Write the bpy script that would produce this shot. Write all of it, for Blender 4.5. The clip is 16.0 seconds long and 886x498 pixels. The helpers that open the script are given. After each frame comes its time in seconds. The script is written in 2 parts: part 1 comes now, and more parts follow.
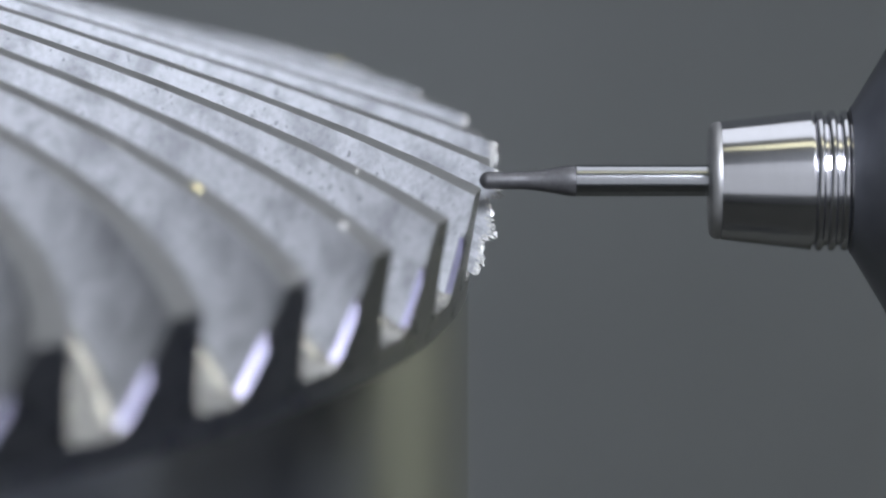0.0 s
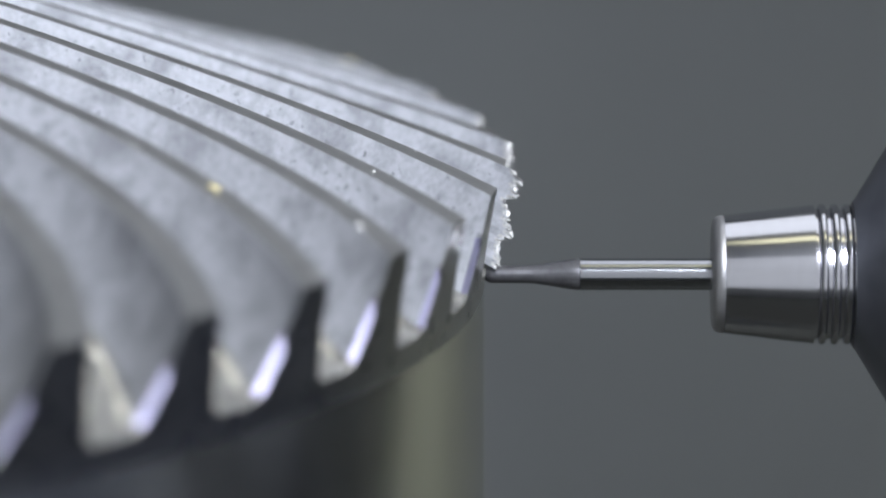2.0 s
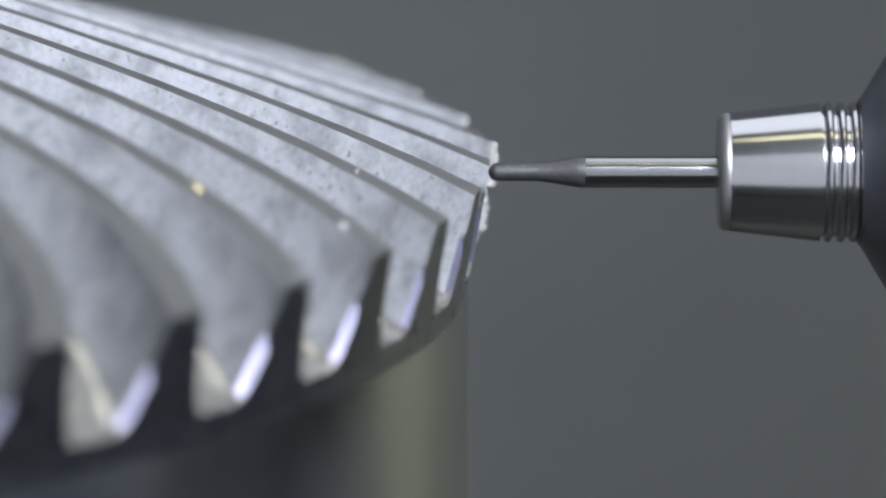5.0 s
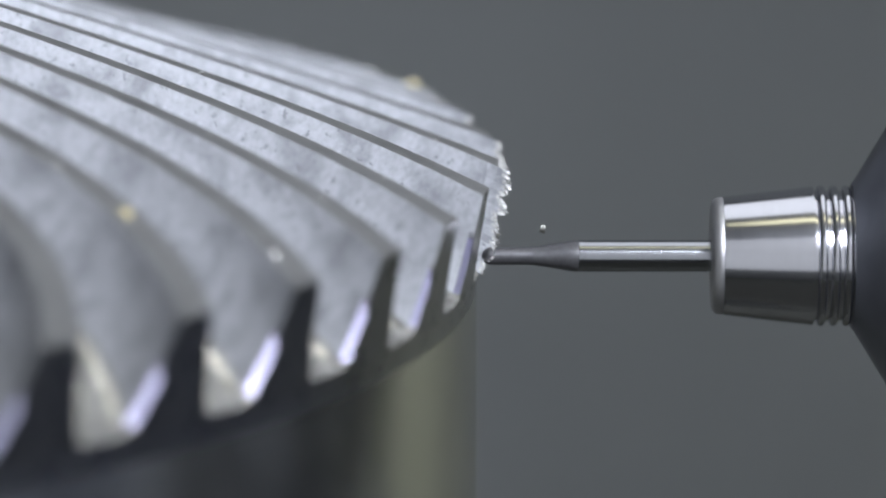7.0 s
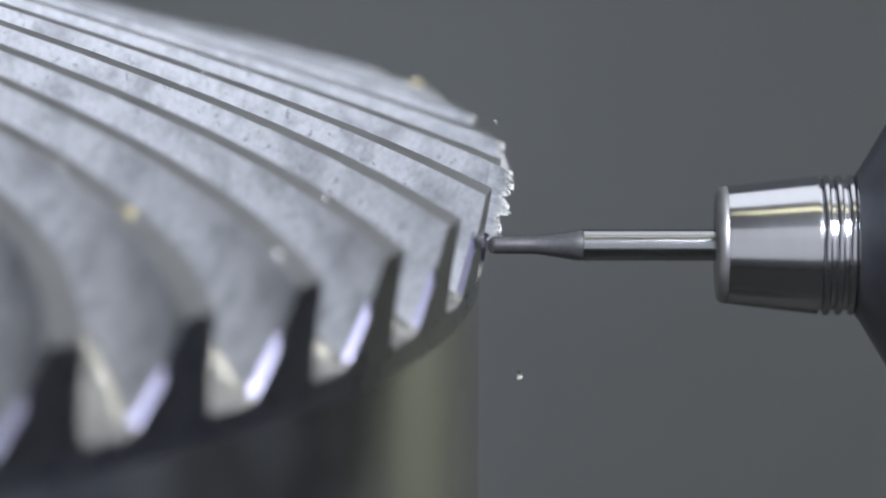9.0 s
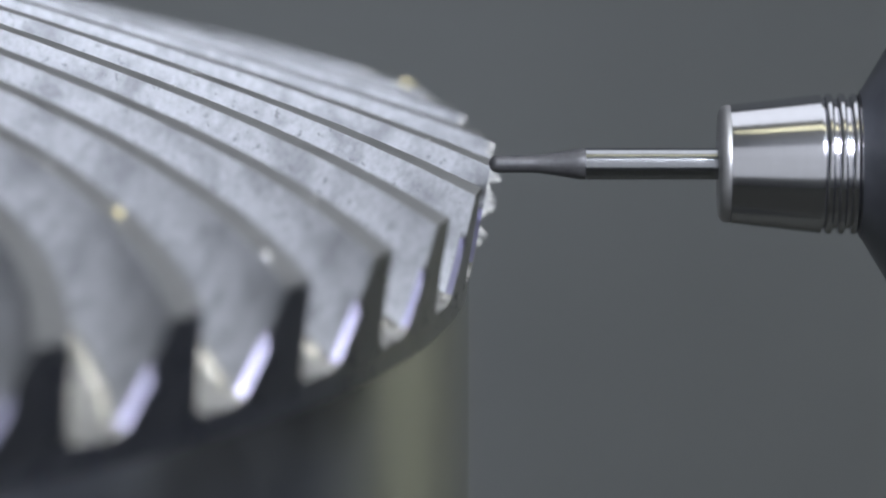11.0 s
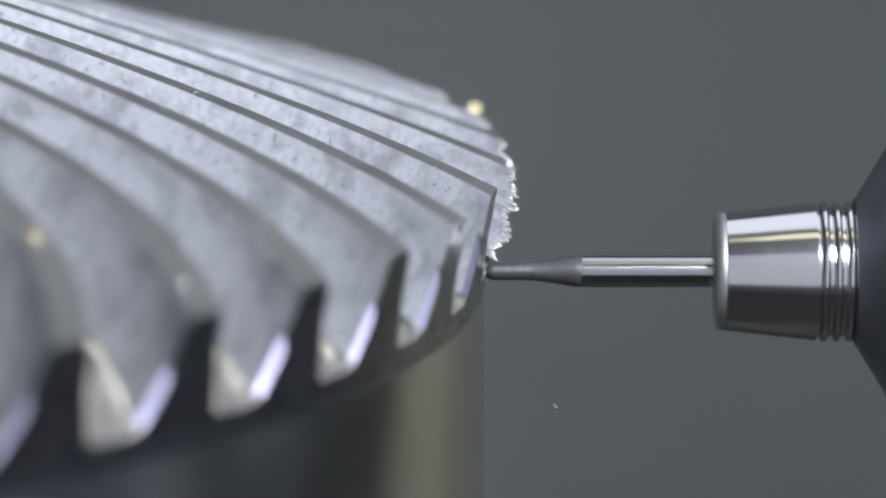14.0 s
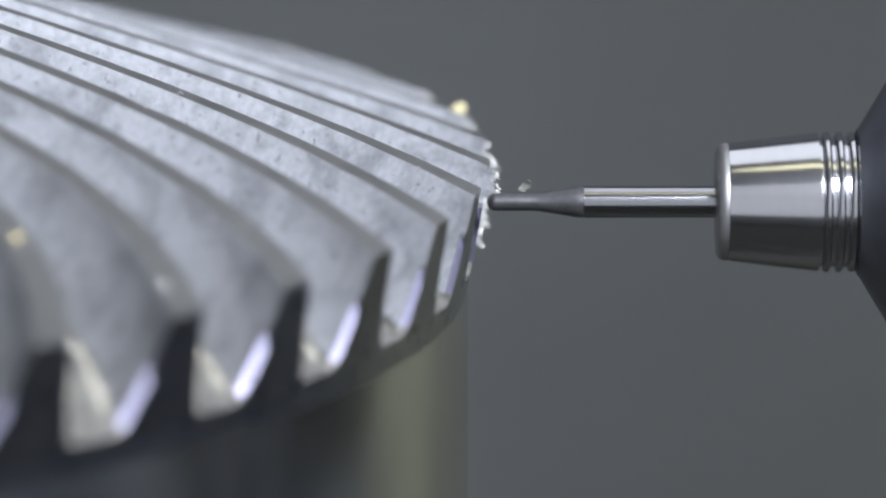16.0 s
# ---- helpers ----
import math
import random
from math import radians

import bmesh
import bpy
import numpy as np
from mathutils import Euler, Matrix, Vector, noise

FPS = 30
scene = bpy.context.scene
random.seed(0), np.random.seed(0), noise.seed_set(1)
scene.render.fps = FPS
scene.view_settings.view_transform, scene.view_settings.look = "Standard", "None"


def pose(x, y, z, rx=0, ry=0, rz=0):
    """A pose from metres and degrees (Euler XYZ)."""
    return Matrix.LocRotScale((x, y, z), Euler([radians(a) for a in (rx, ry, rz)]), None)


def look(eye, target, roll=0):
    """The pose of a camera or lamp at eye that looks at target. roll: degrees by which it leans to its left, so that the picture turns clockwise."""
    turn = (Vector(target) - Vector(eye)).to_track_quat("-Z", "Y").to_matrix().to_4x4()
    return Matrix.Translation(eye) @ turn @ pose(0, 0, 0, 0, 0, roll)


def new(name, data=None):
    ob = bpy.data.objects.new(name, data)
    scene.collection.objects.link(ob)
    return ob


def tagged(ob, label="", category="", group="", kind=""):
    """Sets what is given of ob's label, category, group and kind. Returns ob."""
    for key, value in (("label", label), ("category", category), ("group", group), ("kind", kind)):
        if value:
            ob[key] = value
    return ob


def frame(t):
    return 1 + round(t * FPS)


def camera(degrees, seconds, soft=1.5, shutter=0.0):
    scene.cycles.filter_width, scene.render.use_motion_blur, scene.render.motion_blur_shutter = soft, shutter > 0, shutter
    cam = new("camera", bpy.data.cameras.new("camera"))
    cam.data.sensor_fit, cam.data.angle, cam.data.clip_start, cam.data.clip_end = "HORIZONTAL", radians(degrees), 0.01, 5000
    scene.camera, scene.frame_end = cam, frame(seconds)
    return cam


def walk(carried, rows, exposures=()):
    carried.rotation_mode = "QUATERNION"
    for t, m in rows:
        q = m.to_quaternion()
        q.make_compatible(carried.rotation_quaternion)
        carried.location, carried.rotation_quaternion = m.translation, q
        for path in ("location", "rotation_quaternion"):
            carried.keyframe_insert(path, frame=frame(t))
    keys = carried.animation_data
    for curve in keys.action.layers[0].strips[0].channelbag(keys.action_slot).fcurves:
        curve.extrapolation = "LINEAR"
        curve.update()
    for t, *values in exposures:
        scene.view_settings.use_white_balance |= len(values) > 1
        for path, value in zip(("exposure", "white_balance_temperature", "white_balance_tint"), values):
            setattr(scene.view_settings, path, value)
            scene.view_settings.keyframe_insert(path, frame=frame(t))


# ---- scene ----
# ---- measures of the place, metres ----
R = 0.24886                # crest radius of the gear at its outer end
N = 49                     # teeth
PITCH = 2 * math.pi / N
AXIS_X = -0.9637 * R       # gear axis at rest
Z_CREST, DEPTH = 0.0700 * R, 0.0184
CONE, BOWL = 0.2624, 0.1129  # rise of the face cone towards the axis, and its growth
PHASE = 0.79154            # turn of the first crest, from the camera side towards +x
FACE = 0.48                # tooth length over radius
TOOL_Y = -0.017
TILT, AWAY = 0.18698, 4.4507 * R

# ---- camera ----
cam = camera(8.81, 16.0, soft=2.3)
cam.data.dof.use_dof = True
cam.data.dof.focus_distance = 1.088
cam.data.dof.aperture_fstop = 7.4
EYE = (0.0, -AWAY * math.cos(TILT), AWAY * math.sin(TILT))
walk(cam, [(0.0, look(EYE, (0, 0, 0))), (16.0, look(EYE, (0, 0, 0)))])

# ---- light: unseen lamps, most of them added to brighten gear and metal ----
world = bpy.data.worlds.new("world")
scene.world = world
world.use_nodes = True
world.node_tree.nodes["Background"].inputs["Color"].default_value = (0.8, 0.9, 1.0, 1)
world.node_tree.nodes["Background"].inputs["Strength"].default_value = 0.02


def area_lamp(at, target, sx, sy, power, colour, spread=180):
    lamp = bpy.data.lights.new("area_lamp", "AREA")
    lamp.shape, lamp.size, lamp.size_y, lamp.energy, lamp.color = "RECTANGLE", sx, sy, power, colour
    lamp.spread = radians(spread)
    ob = new("area_lamp", lamp)
    ob.matrix_world = look(at, target)
    return ob


# two added key lamps out of view, the nearer one for falloff across the teeth
area_lamp((0.46, -0.72, 0.66), (0.09, 0.0, 0), 0.50, 0.36, 0.85, (0.86, 0.91, 1.0), 66)
area_lamp((0.24, -0.40, 0.36), (0.05, 0.0, 0), 0.22, 0.16, 0.56, (0.86, 0.90, 1.0), 80)
area_lamp((0.16, 0.42, 1.30), (0.16, 0.3, 0), 0.95, 1.0, 2.25, (0.88, 0.92, 1.0))
# added yellowish lamp on the back wall's right end, which the sleeve mirrors
area_lamp((1.22, 0.80, 0.2), (1.10, 1.3, -0.35), 0.35, 0.2, 0.62, (1.0, 0.99, 0.74), 110)
# a narrow warm lamp overhead, mirrored as a yellow line along the chuck
area_lamp((0.22, -0.30, 1.08), (0.18, 0.0, 0.0), 0.8, 0.14, 0.40, (1.0, 0.95, 0.62))
# added soft fill before the solid front wall, for the chuck's grey reflection
area_lamp((0.20, -1.57, 0.50), (0.20, 0, 0.5), 1.7, 1.8, 3.2, (0.88, 0.92, 1.0))
scene.view_settings.exposure = 0.66


# ---- materials ----
def material(name, colour, metal, rough, grain=0.15, scale=400, bump=0.2, stain=0.0, stain_scale=30, depth=0.0002, stretch=(1, 1, 1), smudge=0.0, gloss=0.5, pits=0.0):
    m = bpy.data.materials.new(name)
    m.use_nodes = True
    n, l = m.node_tree.nodes, m.node_tree.links
    b = n["Principled BSDF"]
    b.inputs["Metallic"].default_value = metal
    b.inputs["Specular IOR Level"].default_value = gloss
    co = n.new("ShaderNodeTexCoord")
    mp = n.new("ShaderNodeMapping")
    mp.inputs["Scale"].default_value = stretch
    own = n.new("ShaderNodeObjectInfo")
    spread = n.new("ShaderNodeVectorMath")
    spread.operation = "SCALE"
    spread.inputs[0].default_value = (7.3, 3.1, 5.7)
    l.new(own.outputs["Random"], spread.inputs["Scale"])
    shifted = n.new("ShaderNodeVectorMath")
    l.new(co.outputs["Object"], shifted.inputs[0])
    l.new(spread.outputs["Vector"], shifted.inputs[1])
    l.new(shifted.outputs["Vector"], mp.inputs["Vector"])
    fine = n.new("ShaderNodeTexNoise")
    fine.inputs["Scale"].default_value, fine.inputs["Detail"].default_value = scale, 6
    big = n.new("ShaderNodeTexNoise")
    big.inputs["Scale"].default_value, big.inputs["Detail"].default_value = stain_scale, 5
    l.new(mp.outputs["Vector"], fine.inputs["Vector"])
    l.new(shifted.outputs["Vector"], big.inputs["Vector"])
    ramp = n.new("ShaderNodeMapRange")
    ramp.inputs["From Min"].default_value, ramp.inputs["From Max"].default_value = 0.52, 0.72
    l.new(big.outputs["Fac"], ramp.inputs["Value"])
    amount = n.new("ShaderNodeMath")
    amount.operation = "MULTIPLY"
    amount.inputs[1].default_value = stain
    l.new(ramp.outputs["Result"], amount.inputs[0])
    mix = n.new("ShaderNodeMix")
    mix.data_type = "RGBA"
    mix.inputs["A"].default_value = (*colour, 1)
    mix.inputs["B"].default_value = (*[c * 0.42 for c in colour], 1)
    wide = n.new("ShaderNodeTexNoise")
    wide.inputs["Scale"].default_value, wide.inputs["Detail"].default_value, wide.inputs["Distortion"].default_value = stain_scale * 0.5, 4, 0.6
    l.new(shifted.outputs["Vector"], wide.inputs["Vector"])
    cloud = n.new("ShaderNodeMapRange")
    cloud.inputs["From Min"].default_value, cloud.inputs["From Max"].default_value, cloud.inputs["To Max"].default_value = 0.47, 0.67, smudge
    l.new(wide.outputs["Fac"], cloud.inputs["Value"])
    both = n.new("ShaderNodeMath")
    both.operation = "MAXIMUM"
    l.new(amount.outputs[0], both.inputs[0])
    l.new(cloud.outputs["Result"], both.inputs[1])
    # small dark pits and tool marks, longer than wide
    drawn = n.new("ShaderNodeMapping")
    drawn.inputs["Scale"].default_value = (0.6, 1.6, 1.6)
    l.new(shifted.outputs["Vector"], drawn.inputs["Vector"])
    speck = n.new("ShaderNodeTexNoise")
    speck.inputs["Scale"].default_value, speck.inputs["Detail"].default_value = stain_scale * 2.2, 2
    l.new(drawn.outputs["Vector"], speck.inputs["Vector"])
    pit = n.new("ShaderNodeMapRange")
    pit.inputs["From Min"].default_value, pit.inputs["From Max"].default_value, pit.inputs["To Max"].default_value = 0.63, 0.72, pits
    l.new(speck.outputs["Fac"], pit.inputs["Value"])
    marks = n.new("ShaderNodeMath")
    marks.operation = "MAXIMUM"
    l.new(both.outputs[0], marks.inputs[0])
    l.new(pit.outputs["Result"], marks.inputs[1])
    l.new(marks.outputs[0], mix.inputs["Factor"])
    vary = n.new("ShaderNodeMapRange")
    vary.inputs["From Min"].default_value, vary.inputs["From Max"].default_value = 0.3, 0.7
    vary.inputs["To Min"].default_value, vary.inputs["To Max"].default_value = 1 - grain, 1 + grain
    l.new(fine.outputs["Fac"], vary.inputs["Value"])
    mul = n.new("ShaderNodeVectorMath")
    mul.operation = "SCALE"
    l.new(mix.outputs["Result"], mul.inputs[0])
    l.new(vary.outputs["Result"], mul.inputs["Scale"])
    l.new(mul.outputs["Vector"], b.inputs["Base Color"])
    rr = n.new("ShaderNodeMapRange")
    rr.inputs["To Min"].default_value, rr.inputs["To Max"].default_value = max(0.02, rough - 0.08), min(1, rough + 0.08)
    l.new(fine.outputs["Fac"], rr.inputs["Value"])
    l.new(rr.outputs["Result"], b.inputs["Roughness"])
    bp = n.new("ShaderNodeBump")
    bp.inputs["Strength"].default_value, bp.inputs["Distance"].default_value = bump, depth
    l.new(fine.outputs["Fac"], bp.inputs["Height"])
    l.new(bp.outputs["Normal"], b.inputs["Normal"])
    return m


FLANK = material("milled_flank_steel", (0.472, 0.486, 0.525), 0.08, 0.74, 0.13, 800, 0.3, 0.62, 170, smudge=0.6, gloss=0.3, pits=0.75)
LAND = material("turned_land_steel", (0.295, 0.296, 0.292), 0.64, 0.37, 0.10, 300, 0.15, 0.4, 80)
END = material("turned_end_steel", (0.44, 0.445, 0.435), 1.0, 0.29, 0.06, 200, 0.06, 0.25, 40)
# cut steel with the lavender of its reflection put into the base colour
CHAMFER = material("violet_sheen_steel", (0.50, 0.49, 0.66), 1.0, 0.40, 0.05, 600, 0.1)
ROUGH_CUT = material("rough_cut_steel", (0.285, 0.28, 0.26), 0.4, 0.40, 0.5, 420, 1.0, 0.6, 220, 0.0008, smudge=0.6)
# torn steel, its sparkle put into a pale, barely metallic base colour
EDGE_GLINT = material("torn_edge_glint", (0.92, 0.89, 0.77), 0.3, 0.22, 0.4, 1200, 0.9, 0, 30, 0.0004)
BURR_GLINT = material("torn_burr_glint", (0.95, 0.95, 0.94), 0.4, 0.2, 0.25, 1500, 0.9, 0, 30, 0.0004)
FIXTURE = material("ground_fixture_steel", (0.68, 0.68, 0.62), 1.0, 0.23, 0.05, 60, 0.05, 0.2, 20)
CARBIDE = material("bare_carbide", (0.46, 0.47, 0.50), 1.0, 0.16, 0.06, 200, 0.1, 0, 30, 0.0001, (20, 1, 1))
COATED = material("dark_coated_carbide", (0.13, 0.13, 0.14), 0.7, 0.42, 0.15, 900, 0.2)
CHUCK = material("ground_chuck_steel", (0.70, 0.70, 0.74), 1.0, 0.17, 0.03, 150, 0.02, 0, 30, 0.0001, (15, 1, 1))
CHUCK_RIM = material("turned_rim_steel", (0.40, 0.40, 0.41), 0.9, 0.50, 0.05, 300, 0.1)
HOUSING = material("black_oxide_steel", (0.085, 0.09, 0.108), 0.3, 0.38, 0.2, 120, 0.1)
PAINT = material("enclosure_paint", (0.435, 0.455, 0.462), 0.0, 0.6, 0.06, 6, 0.05, 0.25, 2, 0.001)
# light tone of unseen walls and roof, set by what the chuck mirrors
REFLECTED_LIGHT = material("light_reflected_wall", (0.6, 0.62, 0.62), 0.0, 0.6, 0.06, 6, 0.05, 0.25, 2, 0.001)
SPINDLE_PAINT = material("spindle_paint", (0.17, 0.178, 0.21), 0.0, 0.5, 0.1, 8, 0.05, 0.25, 5, 0.001)
BED_PAINT = material("bed_paint", (0.16, 0.162, 0.14), 0.0, 0.7, 0.1, 6, 0.05, 0.25, 2, 0.001)
# tone of the unseen right wall, set by the sleeve's dark bluish reflection
REFLECTED_DARK = material("dark_reflected_wall", (0.27, 0.295, 0.44), 0.0, 0.6, 0.06, 6, 0.05, 0.25, 2, 0.001)
BRASS_CHIP = material("straw_tempered_chip", (0.85, 0.76, 0.45), 0.0, 0.3, 0.05, 900, 0.2)


# ---- building helpers ----
def link_mesh(name, bm, mats, parent=None, label="", smooth=True):
    me = bpy.data.meshes.new(name)
    bmesh.ops.recalc_face_normals(bm, faces=bm.faces)
    bm.to_mesh(me)
    bm.free()
    for m in mats if isinstance(mats, (list, tuple)) else (mats,):
        me.materials.append(m)
    for p in me.polygons:
        p.use_smooth = smooth
    if smooth:
        me.set_sharp_from_angle(angle=radians(28))
    ob = new(name, me)
    ob.parent = parent
    if label:
        tagged(ob, label)
    return ob


part = link_mesh


def lathe(profile, steps=96, axis="z", caps=True):
    """A turned body from (radius, height) pairs."""
    bm = bmesh.new()
    rings = []
    for r, h in profile:
        ring = []
        for i in range(steps):
            a = 2 * math.pi * i / steps
            if axis == "z":
                co = (r * math.cos(a), r * math.sin(a), h)
            else:
                co = (h, r * math.cos(a), r * math.sin(a))
            ring.append(bm.verts.new(co))
        rings.append(ring)
    for a, b in zip(rings, rings[1:]):
        for i in range(steps):
            j = (i + 1) % steps
            bm.faces.new((a[i], a[j], b[j], b[i]))
    if caps:
        for ring in (rings[0], rings[-1]):
            bm.faces.new(ring)
    return bm


def block(x0, x1, y0, y1, z0, z1, bevel=0.0):
    bm = bmesh.new()
    bmesh.ops.create_cube(bm, size=1)
    for v in bm.verts:
        v.co = ((x0 + x1) / 2 + v.co.x * (x1 - x0), (y0 + y1) / 2 + v.co.y * (y1 - y0), (z0 + z1) / 2 + v.co.z * (z1 - z0))
    if bevel:
        bmesh.ops.bevel(bm, geom=bm.edges[:], offset=bevel, segments=2, affect="EDGES")
    return bm


# ---- the machine's enclosure ----
def enclosure():
    back = part("wall_back", block(-2.0, 2.0, 1.30, 1.34, -0.9, 1.5), PAINT)
    tagged(back, "grey painted steel back wall of the enclosure", "wall", kind="structure")
    # side walls, front and roof are unseen; they shape the metal's reflections
    tagged(part("wall_left", block(-1.64, -1.6, -1.6, 1.3, -0.9, 1.5), REFLECTED_LIGHT), "unseen side wall of the enclosure, light for the metal's reflections", "wall", kind="structure")
    tagged(part("wall_right", block(1.45, 1.49, -1.6, 1.3, -0.9, 1.5), REFLECTED_DARK), "unseen side wall of the enclosure, blue-grey for the sleeve's reflection", "wall", kind="structure")
    tagged(part("wall_front", block(-2.0, 2.0, -1.64, -1.6, -0.9, 1.5), REFLECTED_LIGHT), "unseen front wall of the enclosure, light for the chuck's reflection", "wall", kind="structure")
    tagged(part("floor", block(-2.0, 2.0, -1.6, 1.3, -0.94, -0.9), BED_PAINT), "dark steel floor of the machine bed", "floor", kind="structure")
    tagged(part("ceiling", block(-2.0, 2.0, -1.6, 1.3, 1.5, 1.54), REFLECTED_LIGHT), "unseen roof of the enclosure, light for the chuck's reflection", "ceiling", kind="structure")


# ---- the bevel gear ----
def spiral(u):
    return 0.9402 * u - 0.7951 * u * u - 1.1318 * u ** 3


def rise(u):
    """Height of the crests, u radii inward from the outer end."""
    return Z_CREST + R * (CONE * u + BOWL * u * u)


def tooth_point(u, v, q):
    """u: inward from the outer end, in radii; v: across, in pitches; q: 0 at the crest, 1 at the root."""
    r = R * (1 - u - 0.013 * q)
    a = spiral(u) + v * PITCH
    z = rise(u) - DEPTH * (1 - 0.71 * u) * q
    return (r * math.sin(a), -r * math.cos(a), z)


def flank_v(q):
    """Where the cut flank lies across the pitch at a depth."""
    return -0.165 - 0.345 * max(0.0, q) ** 1.25


def steep_v(q):
    """Where the steep flank lies across the pitch at a depth."""
    return 0.112 + 0.070 * max(0.0, q)


def tooth_profile():
    pts = [(-0.68, 1.0), (-0.60, 1.0), (-0.545, 0.995), (-0.515, 0.975)]
    pts += [(flank_v(q), q) for q in (0.93, 0.85, 0.76, 0.67, 0.58, 0.49, 0.42, 0.36, 0.28, 0.20, 0.12, 0.06, 0.02)]
    pts += [(-0.160, 0.0), (-0.06, -0.004), (0.05, -0.004), (0.106, 0.0)]
    pts += [(steep_v(q), q) for q in (0.03, 0.12, 0.25, 0.38, 0.50, 0.62, 0.74, 0.85, 0.93)]
    pts += [(0.185, 0.97), (0.205, 0.992), (0.25, 1.0), (0.32, 1.0)]
    return pts


def tooth_mesh(finished):
    prof = tooth_profile()
    us = [0.0, 0.0044] + [0.0157 + (FACE - 0.0157) * i / 28 for i in range(29)]
    bm = bmesh.new()
    rows = []
    for j, u in enumerate(us):
        row = []
        for v, q in prof:
            w = u
            if j == 1 and v > 0.045:
                w = 0.0065
            if j == 0 and finished:
                if v < -0.05:
                    v += 0.070 * min(1, max(0, (q - 0.365) / 0.05)) * (1 if v > -0.53 else 0.4)
                elif v > 0.045:
                    v -= 0.03 * min(1, max(0, (q - 0.02) / 0.25)) * (1 if q < 0.97 else 0.5)
                q += 0.012 * max(0, (q - 0.9) / 0.1)
            row.append(bm.verts.new(tooth_point(w, v, q)))
        rows.append(row)
    for j in range(len(us) - 1):
        for i in range(len(prof) - 1):
            f = bm.faces.new((rows[j][i], rows[j][i + 1], rows[j + 1][i + 1], rows[j + 1][i]))
            q = (prof[i][1] + prof[i + 1][1]) / 2
            v = (prof[i][0] + prof[i + 1][0]) / 2
            if -0.162 < v < 0.108 and q < 0.008:
                f.material_index = 1
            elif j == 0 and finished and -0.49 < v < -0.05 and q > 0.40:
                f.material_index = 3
            elif v > 0.05 and q > 0.10 or v < -0.49:
                f.material_index = 4
    # outer end face, down to the rim
    low = [bm.verts.new(tooth_point(0.0, v, 1.07)) for v, q in prof]
    for i in range(len(prof) - 1):
        bm.faces.new((rows[0][i + 1], rows[0][i], low[i], low[i + 1])).material_index = 2
    # inner end face
    low = [bm.verts.new(tooth_point(FACE, v, 1.3)) for v, q in prof]
    for i in range(len(prof) - 1):
        bm.faces.new((rows[-1][i], rows[-1][i + 1], low[i + 1], low[i])).material_index = 2
    return bm


def bevel_gear():
    gear = new("ring_gear")
    tagged(gear, "large bare grey steel ring gear with spiral teeth", "gear")
    z1 = Z_CREST - DEPTH * 1.07
    zi = rise(FACE)
    prof = [(R * 0.60, z1 - 0.004), (R * 0.9835, z1 - 0.004), (R * 0.9855, z1), (R * 0.985, z1 + 0.001),
            (R * (1 - FACE) + 0.004, zi - 0.018), (R * (1 - FACE) - 0.004, zi - 0.006), (R * 0.42, zi - 0.006), (R * 0.42, z1 - 0.004)]
    part("gear_body", lathe(prof, 164), END, gear, "turned steel gear body")
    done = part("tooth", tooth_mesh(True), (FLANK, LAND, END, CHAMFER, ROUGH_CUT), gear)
    raw = part("tooth", tooth_mesh(False), (FLANK, LAND, END, CHAMFER, ROUGH_CUT), gear, "tooth with unfinished outer edge")
    for k in range(N):
        # the teeth further round still wait for the cutter
        turn = Matrix.Rotation(PHASE + k * PITCH, 4, "Z")
        waiting = 9 <= k < 38
        if k == 0:
            done.matrix_basis = turn
        elif k == 9:
            raw.matrix_basis = turn
        else:
            ob = (raw if waiting else done).copy()
            scene.collection.objects.link(ob)
            ob.matrix_basis = turn
    return gear


def work_fixture():
    fixture = new("work_fixture")
    tagged(fixture, "polished steel cylindrical fixture under the gear", "fixture")
    z1 = Z_CREST - DEPTH * 1.07 - 0.004
    part("sleeve", lathe([(R * 0.5, z1), (R * 0.9825, z1), (R * 0.983, z1 - 0.0004), (R * 0.983, z1 - 0.30), (R * 0.5, z1 - 0.30)], 256), FIXTURE, fixture)
    part("pedestal", lathe([(R * 0.4, z1 - 0.30), (R * 0.90, z1 - 0.30), (R * 0.90, -0.9), (R * 0.4, -0.9)], 128), HOUSING, fixture, "dark steel pedestal")
    return fixture


# ---- the cutter and its spindle ----
PX = 1 / 9190.0


def end_mill():
    mill = new("end_mill")
    tagged(mill, "slim ball-nosed carbide end mill held in the chuck", "milling cutter")
    r = 15.5 * PX
    prof = [(0.0003, 0.0)]
    for i in range(1, 9):
        a = math.pi / 2 * i / 8
        prof.append((r * math.sin(a), r * (1 - math.cos(a))))
    prof += [(r, 78 * PX), (16.2 * PX, 90 * PX), (20.5 * PX, 118 * PX), (26 * PX, 150 * PX), (27.4 * PX, 158 * PX), (27.4 * PX, 168 * PX)]
    part("cutting_head", lathe(prof, 48, "x"), COATED, mill, "dark coated ball-nosed cutting head")
    part("shank", lathe([(27.0 * PX, 168 * PX), (27.6 * PX, 169 * PX), (27.6 * PX, 460 * PX)], 48, "x"), CARBIDE, mill, "bright ground carbide shank")
    return mill


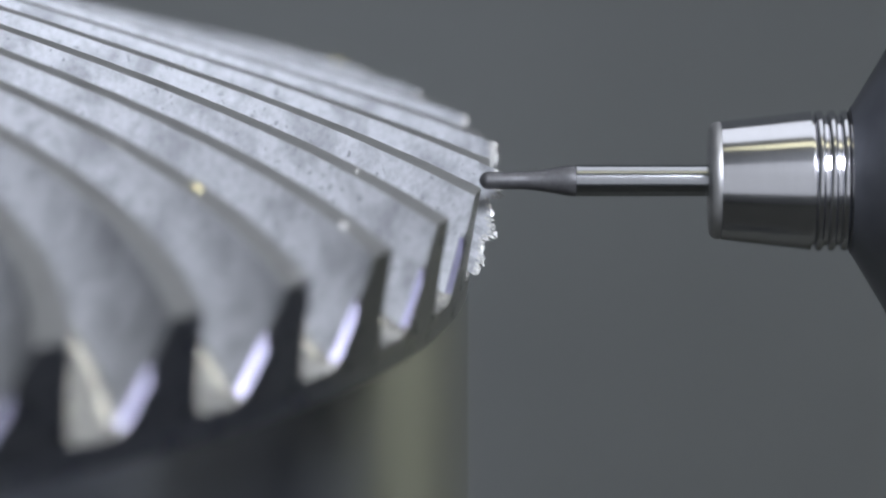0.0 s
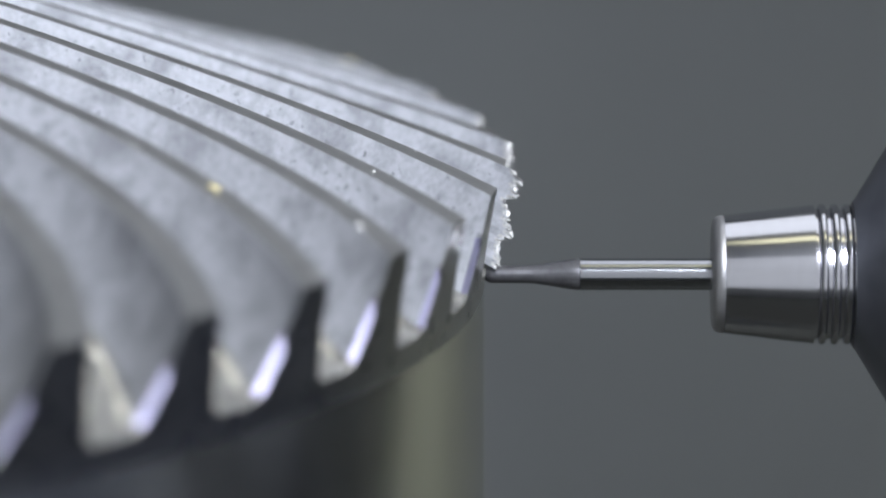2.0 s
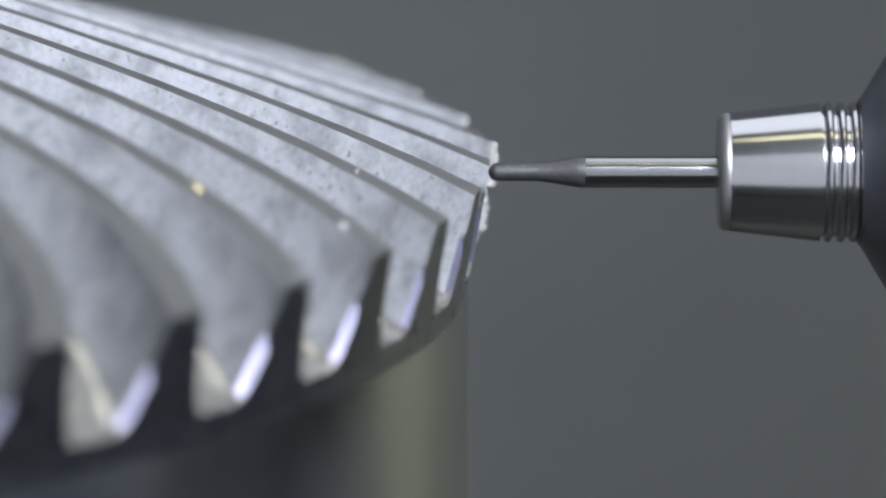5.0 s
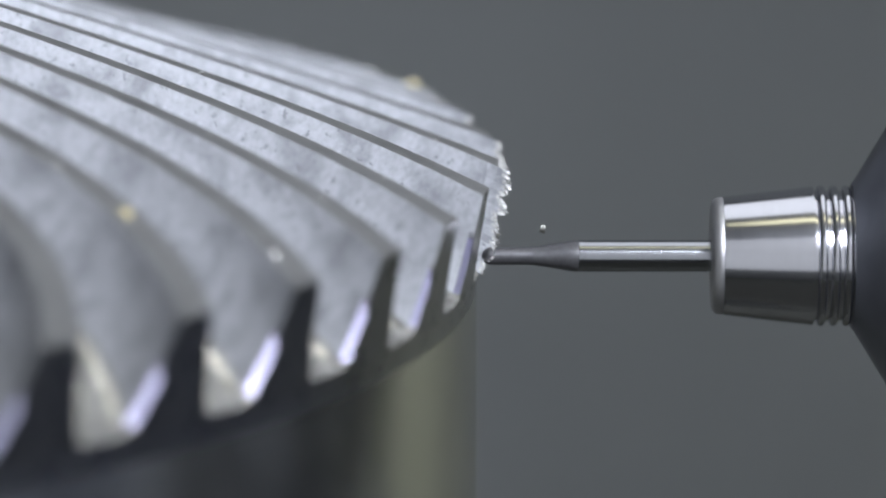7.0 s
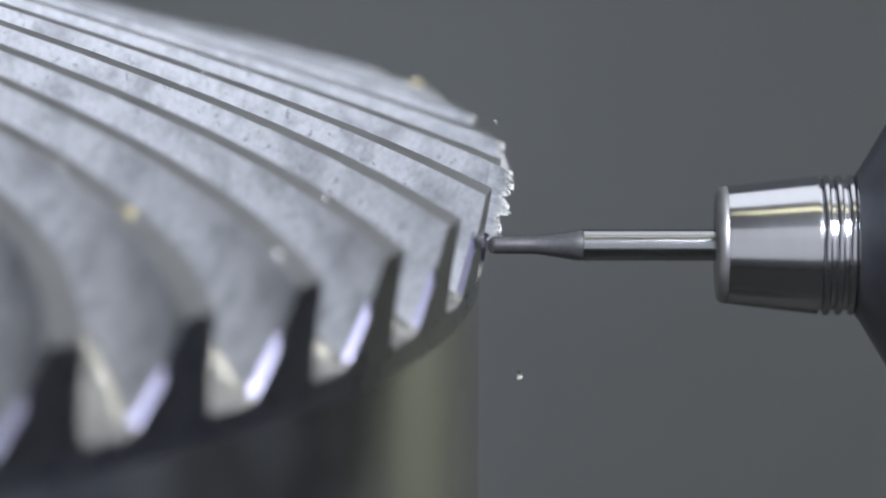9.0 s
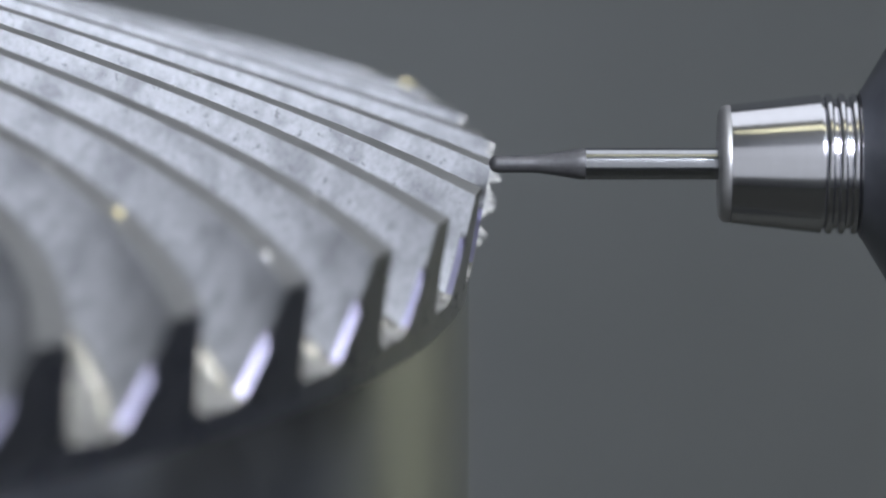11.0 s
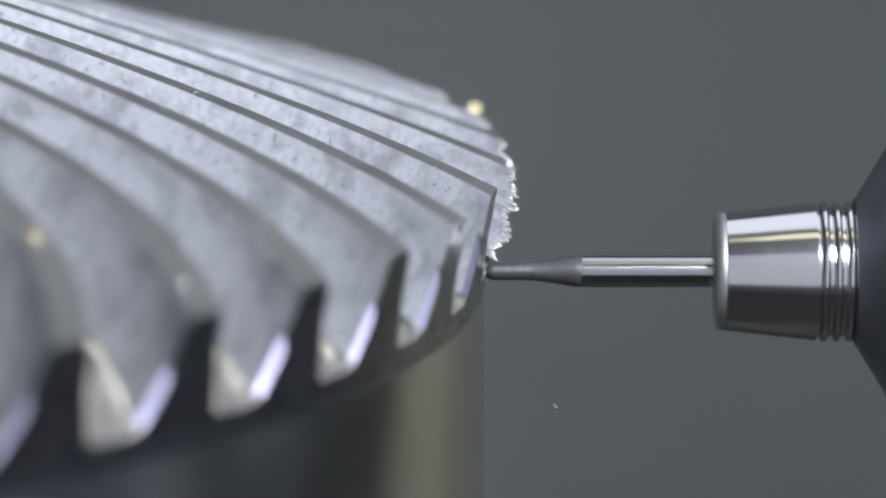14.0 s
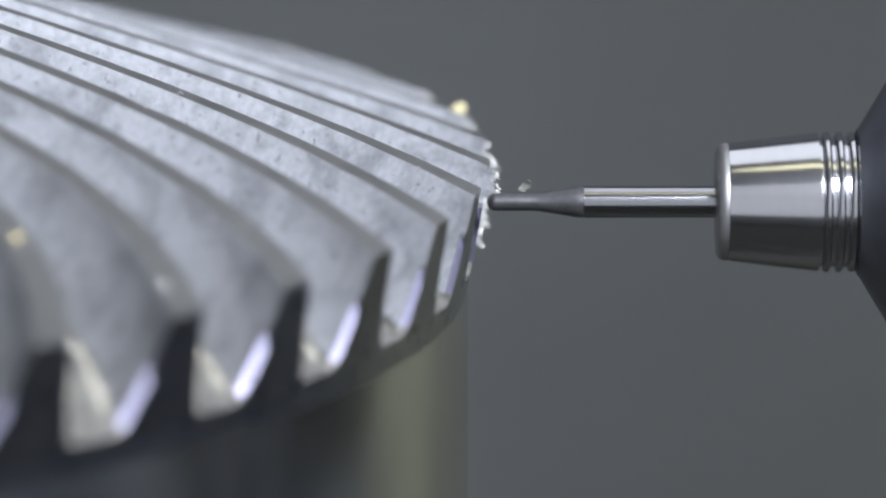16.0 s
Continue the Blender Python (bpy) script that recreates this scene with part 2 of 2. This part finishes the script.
def tool_spindle():
    spindle = new("tool_spindle")
    tagged(spindle, "steel tool chuck on a dark horizontal spindle", "spindle")
    x0 = 399
    rim = [(30, x0), (88, x0), (95, x0 + 2), (99.5, x0 + 6), (101.8, x0 + 12), (102.4, x0 + 18), (101.6, x0 + 20)]
    part("chuck_rim", lathe([(a * PX, b * PX) for a, b in rim], 96, "x"), CHUCK_RIM, spindle, "matt turned rim at the chuck's mouth")
    nose = [(101, x0 + 19), (103.1, x0 + 20), (103.5, x0 + 22), (120.7, x0 + 168), (121, x0 + 171), (121.5, x0 + 176)]
    part("chuck_nose", lathe([(a * PX, b * PX) for a, b in nose], 96, "x"), CHUCK, spindle, "bright ground steel chuck nose")
    prof = []
    for i in range(3):
        b = x0 + 176 + i * 22
        prof += [(114, b), (114, b + 5), (121, b + 8), (123, b + 12), (123, b + 17), (121, b + 20)]
    prof += [(114, x0 + 243), (114, x0 + 246)]
    part("grooved_collar", lathe([(a * PX, b * PX) for a, b in prof], 96, "x"), CHUCK, spindle, "bright steel collar with three grooves")
    cone = [(112, x0 + 244), (127, x0 + 245), (131, x0 + 249), (215, x0 + 300), (420, x0 + 420), (440, x0 + 430), (440, x0 + 1500), (100, x0 + 1500)]
    part("taper_body", lathe([(a * PX, b * PX) for a, b in cone], 96, "x"), HOUSING, spindle, "dark flared spindle body")
    part("spindle_head", block((x0 + 1500) * PX, (x0 + 5000) * PX, -0.10, 0.16, -0.052, 0.21, 0.01), SPINDLE_PAINT, spindle, "grey painted square spindle head")
    return spindle


# ---- torn burrs on the outer edges, and loose chips ----
def lip(q):
    """How far the burr stands out beyond the tooth's end, in radii."""
    return 0.0028 + 0.0102 * min(1, (q + 0.06) / 0.12) * (1 - 0.62 * max(0, q - 0.2))


def burr_mesh(q0, q1, seed, steps, centre=None):
    """A thin torn lip that carries the flank on past the tooth's end, between two depths."""
    rnd = random.Random(seed)
    bm = bmesh.new()
    layers = []
    cols = 6
    grid = []
    for i in range(steps + 1):
        q = q0 + (q1 - q0) * i / steps
        width = lip(q) * (rnd.uniform(0.72, 1.0) + 0.75 * noise.noise((seed // 20 * 3.7, q * 8, 2.0)) + 0.4 * noise.noise((seed // 20 * 1.9, q * 23, 5.0))) + (rnd.random() < 0.08) * rnd.uniform(0.001, 0.004)
        curl = 0.012 * noise.noise((seed // 20, q * 7, 0))
        line = []
        for j in range(cols + 1):
            f = j / cols
            u = 0.008 - (0.008 + width) * f
            wob = ((0.008 - u) / 0.024) ** 2 * (curl + 0.035) + (rnd.uniform(-0.05, 0.03) if j == cols else 0)
            line.append((u, flank_v(q) - 0.004 - wob, q + (rnd.uniform(-0.012, 0.012) if j == cols else 0)))
        grid.append(line)
    for thick in (0.0, 0.022):
        layers.append([[bm.verts.new(tooth_point(u, v + thick * (1 - 0.7 * j / cols), q)) for j, (u, v, q) in enumerate(line)] for line in grid])
    top, low = layers
    for i in range(steps):
        for j in range(cols):
            f = bm.faces.new((top[i][j], top[i + 1][j], top[i + 1][j + 1], top[i][j + 1]))
            g = bm.faces.new((low[i][j], low[i][j + 1], low[i + 1][j + 1], low[i + 1][j]))
            # the outer columns take the near-white colour that stands for glints
            f.material_index = g.material_index = 1 if j >= cols - 2 + (i * 7 + seed) % 3 // 2 else 0
        bm.faces.new((top[i][cols], top[i + 1][cols], low[i + 1][cols], low[i][cols])).material_index = 1
        bm.faces.new((top[i + 1][0], top[i][0], low[i][0], low[i + 1][0]))
    for i in (0, steps):
        for j in range(cols):
            bm.faces.new((top[i][j], top[i][j + 1], low[i][j + 1], low[i][j]))
    if centre is not None:
        bmesh.ops.translate(bm, verts=bm.verts, vec=-centre)
    return bm


def edge_burr_mesh(seed):
    """A low ragged ridge that the cutter left along the steep flank's edge."""
    rnd = random.Random(seed)
    bm = bmesh.new()
    rows = []
    steps = 34
    for i in range(steps + 1):
        q = 0.35 + 0.63 * i / steps
        v = steep_v(q) - 0.008
        tall = rnd.uniform(0.002, 0.03) * (2.2 if rnd.random() < 0.15 else 1)
        half = rnd.uniform(0.0011, 0.0027)
        mid = 0.0065 + rnd.uniform(-0.001, 0.001)
        rows.append([bm.verts.new(tooth_point(mid - half, v - 0.012, q)), bm.verts.new(tooth_point(mid + rnd.uniform(-0.001, 0.001), v + tall, q)),
                     bm.verts.new(tooth_point(mid + half, v - 0.008, q))])
    for a, b in zip(rows, rows[1:]):
        for j in range(2):
            bm.faces.new((a[j], a[j + 1], b[j + 1], b[j]))
        bm.faces.new((a[2], a[0], b[0], b[2]))
    bm.faces.new(rows[0])
    bm.faces.new(rows[-1][::-1])
    return bm


def edge_burrs(gear):
    for k in range(-4, 9):
        b = part("edge_burr", edge_burr_mesh(80 + k), EDGE_GLINT, gear, "ragged cream-coloured ridge along the cut edge", False)
        b.matrix_basis = Matrix.Rotation(PHASE + k * PITCH, 4, "Z")


def root_burr_mesh(seed):
    """Ragged bright crumbs of metal along the root between two teeth."""
    rnd = random.Random(seed)
    bm = bmesh.new()
    rows = []
    steps = 40
    for i in range(steps + 1):
        u = 0.016 + 0.113 * i / steps
        tall = max(0.004, rnd.uniform(-0.02, 0.06)) * (1.8 if rnd.random() < 0.2 else 1)
        wide = rnd.uniform(0.010, 0.045)
        v = 0.462 + rnd.uniform(-0.012, 0.008)
        rows.append([bm.verts.new(tooth_point(u, v - wide, 1.003)), bm.verts.new(tooth_point(u, v + rnd.uniform(-0.01, 0.01), 0.985 - tall)), bm.verts.new(tooth_point(u, v + 0.045, 0.985))])
    for a, b in zip(rows, rows[1:]):
        for j in range(2):
            bm.faces.new((a[j], a[j + 1], b[j + 1], b[j]))
        bm.faces.new((a[2], a[0], b[0], b[2]))
    bm.faces.new(rows[0])
    bm.faces.new(rows[-1][::-1])
    return bm


def root_burrs(gear):
    for k in range(-3, 5):
        b = part("root_burr", root_burr_mesh(140 + k), EDGE_GLINT, gear, "ragged pale ridge along the tooth root", False)
        b.matrix_basis = Matrix.Rotation(PHASE + k * PITCH, 4, "Z")


def standing_burrs(gear):
    for k in range(9, 24):
        b = part("burr", burr_mesh(0.0, 1.0, 50 + k, 40), (FLANK, BURR_GLINT), gear, "ragged bright burr on the tooth's edge", False)
        b.matrix_basis = Matrix.Rotation(PHASE + k * PITCH, 4, "Z")


# the cutter's way up the tooth: moment in the cycle at which it takes the burr off at a depth
def calm(t):
    return round(t - 0.1 * (t % 0.5 > 0.4), 2)


CUT_DEPTH = (0.0, 0.05, 0.20, 0.35, 0.50, 0.65, 0.80, 0.95, 1.0)
CUT_TIME = (5.05, 4.95, 4.45, 4.0, 3.55, 3.15, 2.65, 1.75, 1.65)
SLICES = [(i / 14, (i + 1) / 14, calm(float(np.interp((i + 0.5) / 14, CUT_DEPTH, CUT_TIME)))) for i in range(14)]


def burr_slices():
    """The burrs on the three teeth that are cut in turn, each in pieces that the cutter throws off."""
    made = []
    for n, k in enumerate((6, 7, 8)):
        for m, (q0, q1, when) in enumerate(SLICES):
            q = (q0 + q1) / 2
            centre = Vector(tooth_point(-0.004, flank_v(q), q))
            ob = part("burr_chip", burr_mesh(q0, q1, 200 + 20 * n + m, max(4, round(40 * (q1 - q0))), centre), (FLANK, BURR_GLINT), None, "", False)
            tagged(ob, "ragged bright burr chip torn from the gear edge", "metal chip", "burr chips")
            made.append((ob, Matrix.Rotation(PHASE + k * PITCH, 4, "Z") @ Matrix.Translation(centre), when + 5.9 * n, 300 + 20 * n + m))
    return made


def chip_mesh(size, seed):
    """A small curled sliver of metal."""
    rnd = random.Random(seed)
    bm = bmesh.new()
    rows = []
    bend = rnd.uniform(1.2, 2.4)
    for i in range(7):
        a = bend * (i / 6 - 0.5)
        w = size * 0.32 * (0.55 + 0.45 * math.sin(math.pi * (i + 0.7) / 7.4)) * rnd.uniform(0.8, 1.2)
        x, z = size / bend * math.sin(a), size / bend * (math.cos(a) - math.cos(bend / 2))
        skew = size * 0.12 * (i / 6) + rnd.uniform(-0.04, 0.04) * size
        rows.append([[bm.verts.new((x * k, skew + side * w, z * k + size * 0.03)) for side in (-1, -0.3, 0.4, 1)] for k in (1.0, 1.12)])
    for a, b in zip(rows, rows[1:]):
        for layer in (0, 1):
            for j in range(3):
                bm.faces.new((a[layer][j], a[layer][j + 1], b[layer][j + 1], b[layer][j]))
        for j in (0, 3):
            bm.faces.new((a[0][j], b[0][j], b[1][j], a[1][j]))
    for r in (rows[0], rows[-1]):
        for j in range(3):
            bm.faces.new((r[0][j], r[0][j + 1], r[1][j + 1], r[1][j]))
    return bm


# radius over R, turn, size, straw coloured or not: chips lying on the gear
LYING = ((1.02, 2.12, 0.0029, True), (0.9567, 1.2023, 0.0017, False), (0.8614, 1.1548, 0.0026, True), (0.7871, 1.1865, 0.0016, False),
         (0.9332, 1.4952, 0.0009, False), (0.8435, 1.3125, 0.0012, False), (0.763, 1.5964, 0.0014, False), (0.7711, 1.706, 0.0014, False),
         (0.9523, 1.7128, 0.001, False), (0.9897, 1.0636, 0.0016, False), (0.9179, 1.3733, 0.0009, False), (0.8842, 1.5405, 0.0008, False))


def lying_chips():
    made = []
    for i, (r, a, size, straw) in enumerate(LYING):
        ob = part("metal_chip", chip_mesh(size, 400 + i), BRASS_CHIP if straw else BURR_GLINT)
        tagged(ob, "tiny straw-coloured curled chip lying on the gear" if straw else "tiny bright curled metal chip lying on the gear", "metal chip", "chips on the gear")
        z = rise(1 - r) + (0.0001 if r < 1 else -0.0012)
        made.append((ob, pose(R * r * math.sin(a), -R * r * math.cos(a), z, *((55, 0, 20) if i == 0 else (12 * math.cos(i), -15, math.degrees(a) + 40 * i)))))
    return made


# moment, place across and up at that moment, size: slivers that the cutter throws through the air
FLYING = ((1.5, 0.0285, -0.0115, 0.0016), (1.55, 0.0335, -0.0155, 0.0013), (2.5, 0.0190, -0.0230, 0.0014), (3.5, 0.0175, -0.0175, 0.0017), (3.52, 0.0145, -0.0195, 0.0013),
          (4.0, 0.0150, 0.0130, 0.0024), (7.0, 0.0190, 0.0060, 0.0018), (7.05, 0.0185, -0.0120, 0.0013), (8.5, 0.0230, 0.0230, 0.0014), (9.0, 0.0145, -0.0220, 0.0019),
          (9.05, 0.0160, 0.0300, 0.0012), (13.0, 0.0200, -0.0190, 0.0013), (14.0, 0.0215, -0.0265, 0.0014), (15.0, 0.0150, 0.0100, 0.0020), (16.0, 0.0155, 0.0138, 0.0026))


def flying_chips():
    made = []
    for i, (when, x, z, size) in enumerate(FLYING):
        ob = part("flying_chip", chip_mesh(size, 600 + i), ROUGH_CUT)
        tagged(ob, "tiny bright metal sliver thrown off by the cutter", "metal chip", "flying chips")
        made.append((ob, when, x, z, i))
    return made


enclosure()
gear = bevel_gear()
fixture = work_fixture()
mill = end_mill()
spindle = tool_spindle()
standing_burrs(gear)
edge_burrs(gear)
root_burrs(gear)
slices = burr_slices()
chips = lying_chips()
slivers = flying_chips()


def motions():
    def gear_at(x, teeth):
        return pose(AXIS_X + x, 0, 0, 0, 0, -math.degrees(PITCH) * teeth)

    gear_rows = [
        (0, gear_at(0.00000, 0)), (0.5, gear_at(0.00000, 0)), (0.75, gear_at(0.00042, 0)), (1, gear_at(0.00116, 0)),
        (1.25, gear_at(0.00201, 0)), (1.5, gear_at(0.00275, 0)), (2, gear_at(0.00301, 0)), (2.5, gear_at(0.00328, 0)),
        (2.75, gear_at(0.00296, 0)), (3, gear_at(0.00238, 0)), (3.5, gear_at(0.00132, 0)), (4, gear_at(0.00032, 0)),
        (4.4, gear_at(0.00000, 0)), (5, gear_at(0.00000, 0)), (5.55, gear_at(0.00019, 0)), (5.6, gear_at(0.00021, 0)),
        (5.7, gear_at(0.00008, 0.8)), (5.76, gear_at(0.00000, 1)), (5.85, gear_at(0.00000, 1)), (6.5, gear_at(0.00000, 1)),
        (6.7, gear_at(0.00042, 1)), (7, gear_at(0.00159, 1)), (7.25, gear_at(0.00233, 1)), (7.5, gear_at(0.00275, 1)),
        (8, gear_at(0.00291, 1)), (8.5, gear_at(0.00312, 1)), (8.75, gear_at(0.00275, 1)), (9, gear_at(0.00211, 1)),
        (9.5, gear_at(0.00106, 1)), (10, gear_at(0.00021, 1)), (10.4, gear_at(0.00000, 1)), (11, gear_at(0.00011, 1)),
        (11.45, gear_at(0.00030, 1)), (11.5, gear_at(0.00032, 1)), (11.6, gear_at(0.00015, 1.8)), (11.66, gear_at(0.00005, 2)),
        (11.75, gear_at(0.00004, 2)), (12, gear_at(0.00000, 2)), (12.5, gear_at(0.00011, 2)), (12.7, gear_at(0.00063, 2)),
        (13, gear_at(0.00211, 2)), (13.25, gear_at(0.00254, 2)), (13.5, gear_at(0.00280, 2)), (14, gear_at(0.00307, 2)),
        (14.5, gear_at(0.00296, 2)), (15, gear_at(0.00190, 2)), (15.5, gear_at(0.00085, 2)), (16, gear_at(0.00000, 2)),
    ]
    tool_rows = [
        (0, pose(0.00686, TOOL_Y, 0.01639)), (0.5, pose(0.00686, TOOL_Y, 0.00952)), (1, pose(0.00707, TOOL_Y, 0.00321)), (1.25, pose(0.00718, TOOL_Y, 0.00000)),
        (1.5, pose(0.00729, TOOL_Y, -0.00239)), (1.65, pose(0.00739, TOOL_Y, -0.00254)), (1.8, pose(0.00749, TOOL_Y, -0.00205)), (2, pose(0.00762, TOOL_Y, -0.00166)),
        (2.25, pose(0.00778, TOOL_Y, -0.00127)), (2.5, pose(0.00794, TOOL_Y, -0.00066)), (2.75, pose(0.00800, TOOL_Y, 0.00100)), (3, pose(0.00805, TOOL_Y, 0.00288)),
        (3.5, pose(0.00805, TOOL_Y, 0.00675)), (4, pose(0.00827, TOOL_Y, 0.01068)), (4.6, pose(0.00843, TOOL_Y, 0.01518)), (5.1, pose(0.00857, TOOL_Y, 0.01883)),
        (5.4, pose(0.00865, TOOL_Y, 0.02160)), (5.5, pose(0.00868, TOOL_Y, 0.02226)), (5.6, pose(0.00871, TOOL_Y, 0.02215)), (5.7, pose(0.00718, TOOL_Y, 0.01860)),
        (5.85, pose(0.00715, TOOL_Y, 0.01695)), (6, pose(0.00713, TOOL_Y, 0.01518)), (6.15, pose(0.00710, TOOL_Y, 0.01296)), (6.3, pose(0.00707, TOOL_Y, 0.01052)),
        (6.5, pose(0.00717, TOOL_Y, 0.00786)), (7, pose(0.00740, TOOL_Y, 0.00189)), (7.25, pose(0.00740, TOOL_Y, -0.00066)), (7.5, pose(0.00740, TOOL_Y, -0.00254)),
        (7.65, pose(0.00756, TOOL_Y, -0.00233)), (7.8, pose(0.00773, TOOL_Y, -0.00166)), (8, pose(0.00794, TOOL_Y, -0.00111)), (8.25, pose(0.00805, TOOL_Y, -0.00066)),
        (8.5, pose(0.00816, TOOL_Y, -0.00012)), (8.75, pose(0.00822, TOOL_Y, 0.00189)), (9, pose(0.00827, TOOL_Y, 0.00399)), (9.5, pose(0.00836, TOOL_Y, 0.00809)),
        (10, pose(0.00844, TOOL_Y, 0.01196)), (10.5, pose(0.00853, TOOL_Y, 0.01572)), (11, pose(0.00862, TOOL_Y, 0.01960)), (11.3, pose(0.00867, TOOL_Y, 0.02204)),
        (11.4, pose(0.00869, TOOL_Y, 0.02237)), (11.5, pose(0.00871, TOOL_Y, 0.02226)), (11.6, pose(0.00740, TOOL_Y, 0.01872)), (11.7, pose(0.00707, TOOL_Y, 0.01761)),
        (11.8, pose(0.00707, TOOL_Y, 0.01661)), (11.9, pose(0.00707, TOOL_Y, 0.01561)), (12, pose(0.00707, TOOL_Y, 0.01406)), (12.5, pose(0.00729, TOOL_Y, 0.00686)),
        (13, pose(0.00740, TOOL_Y, 0.00022)), (13.25, pose(0.00751, TOOL_Y, -0.00155)), (13.5, pose(0.00762, TOOL_Y, -0.00222)), (13.65, pose(0.00771, TOOL_Y, -0.00188)),
        (13.8, pose(0.00781, TOOL_Y, -0.00144)), (14, pose(0.00794, TOOL_Y, -0.00111)), (14.25, pose(0.00800, TOOL_Y, -0.00022)), (14.5, pose(0.00805, TOOL_Y, 0.00089)),
        (14.75, pose(0.00816, TOOL_Y, 0.00277)), (15, pose(0.00827, TOOL_Y, 0.00476)), (15.5, pose(0.00827, TOOL_Y, 0.00864)), (16, pose(0.00827, TOOL_Y, 0.01229)),
    ]
    walk(gear, gear_rows)
    walk(fixture, gear_rows)
    walk(mill, tool_rows)
    walk(spindle, tool_rows)

    def gear_now(t):
        for (t0, a), (t1, b) in zip(gear_rows, gear_rows[1:]):
            if t <= t1:
                return a.lerp(b, (t - t0) / (t1 - t0))
        return gear_rows[-1][1]

    for ob, place in chips:
        walk(ob, [(t, m @ place) for t, m in gear_rows])
    for ob, when, x, z, i in slivers:
        # it clings in the root of the space under the cutter, flies off, and ends on the floor
        rnd = random.Random(700 + i)
        tooth = 6 + (when > 5.7) + (when > 11.6)
        place = Matrix.Rotation(PHASE + tooth * PITCH, 4, "Z") @ Matrix.Translation(tooth_point(0.016, -0.62, 0.97))
        off = when - 0.1
        start = gear_now(off) @ place
        rows = [(t, m @ place) for t, m in gear_rows if t < off - 0.02] + [(off, start)]
        a = start.translation
        b = Vector((x, TOOL_Y + rnd.uniform(-0.01, 0.015), z))
        speed = (b - a) / 0.1 + Vector((0, 0, 4.9 * 0.1))
        turn = Vector((rnd.uniform(-1, 1), rnd.uniform(-1, 1), rnd.uniform(-1, 1))).normalized()
        for n, dt in enumerate((0.05, 0.1, 0.15, 0.2, 0.3, 0.4, 0.5, 0.6)):
            at = a + speed * dt - Vector((0, 0, 4.9 * dt * dt))
            at.z = max(at.z, -0.898)
            if off + dt <= 16.0:
                rows.append((off + dt, Matrix.Translation(at) @ Matrix.Rotation(1.1 * (n + 1), 4, turn)))
        if rows[-1][0] < 16:
            rows.append((16.0, rows[-1][1]))
        walk(ob, rows)
    for ob, place, when, seed in slices:
        rnd = random.Random(seed)
        rows = [(t, m @ place) for t, m in gear_rows if t < min(when - 0.02, 15.99)]
        if when < 16:
            start = gear_now(when) @ place
            rows.append((when, start))
            vx, vy, vz = rnd.uniform(0.15, 0.4), rnd.uniform(-0.15, 0.15), rnd.uniform(-1.6, -0.8)
            spin = Vector((rnd.uniform(-1, 1), rnd.uniform(-1, 1), rnd.uniform(-1, 1))).normalized()
            land = 0.05 * round(20 * (0.05 + math.sqrt(2 * 0.9 / 9.81)))
            for i in range(1, 10):
                dt = land * i / 9
                at = start.translation + Vector((vx * dt, vy * dt, vz * dt - 4.9 * dt * dt))
                at.z = max(at.z, -0.897)
                rows.append((when + dt, Matrix.Translation(at) @ Matrix.Rotation(0.9 * i, 4, spin) @ start.to_3x3().to_4x4()))
        if rows[-1][0] < 16:
            rows.append((16.0, rows[-1][1] if when < 16 else gear_rows[-1][1] @ place))
        walk(ob, rows)


motions()
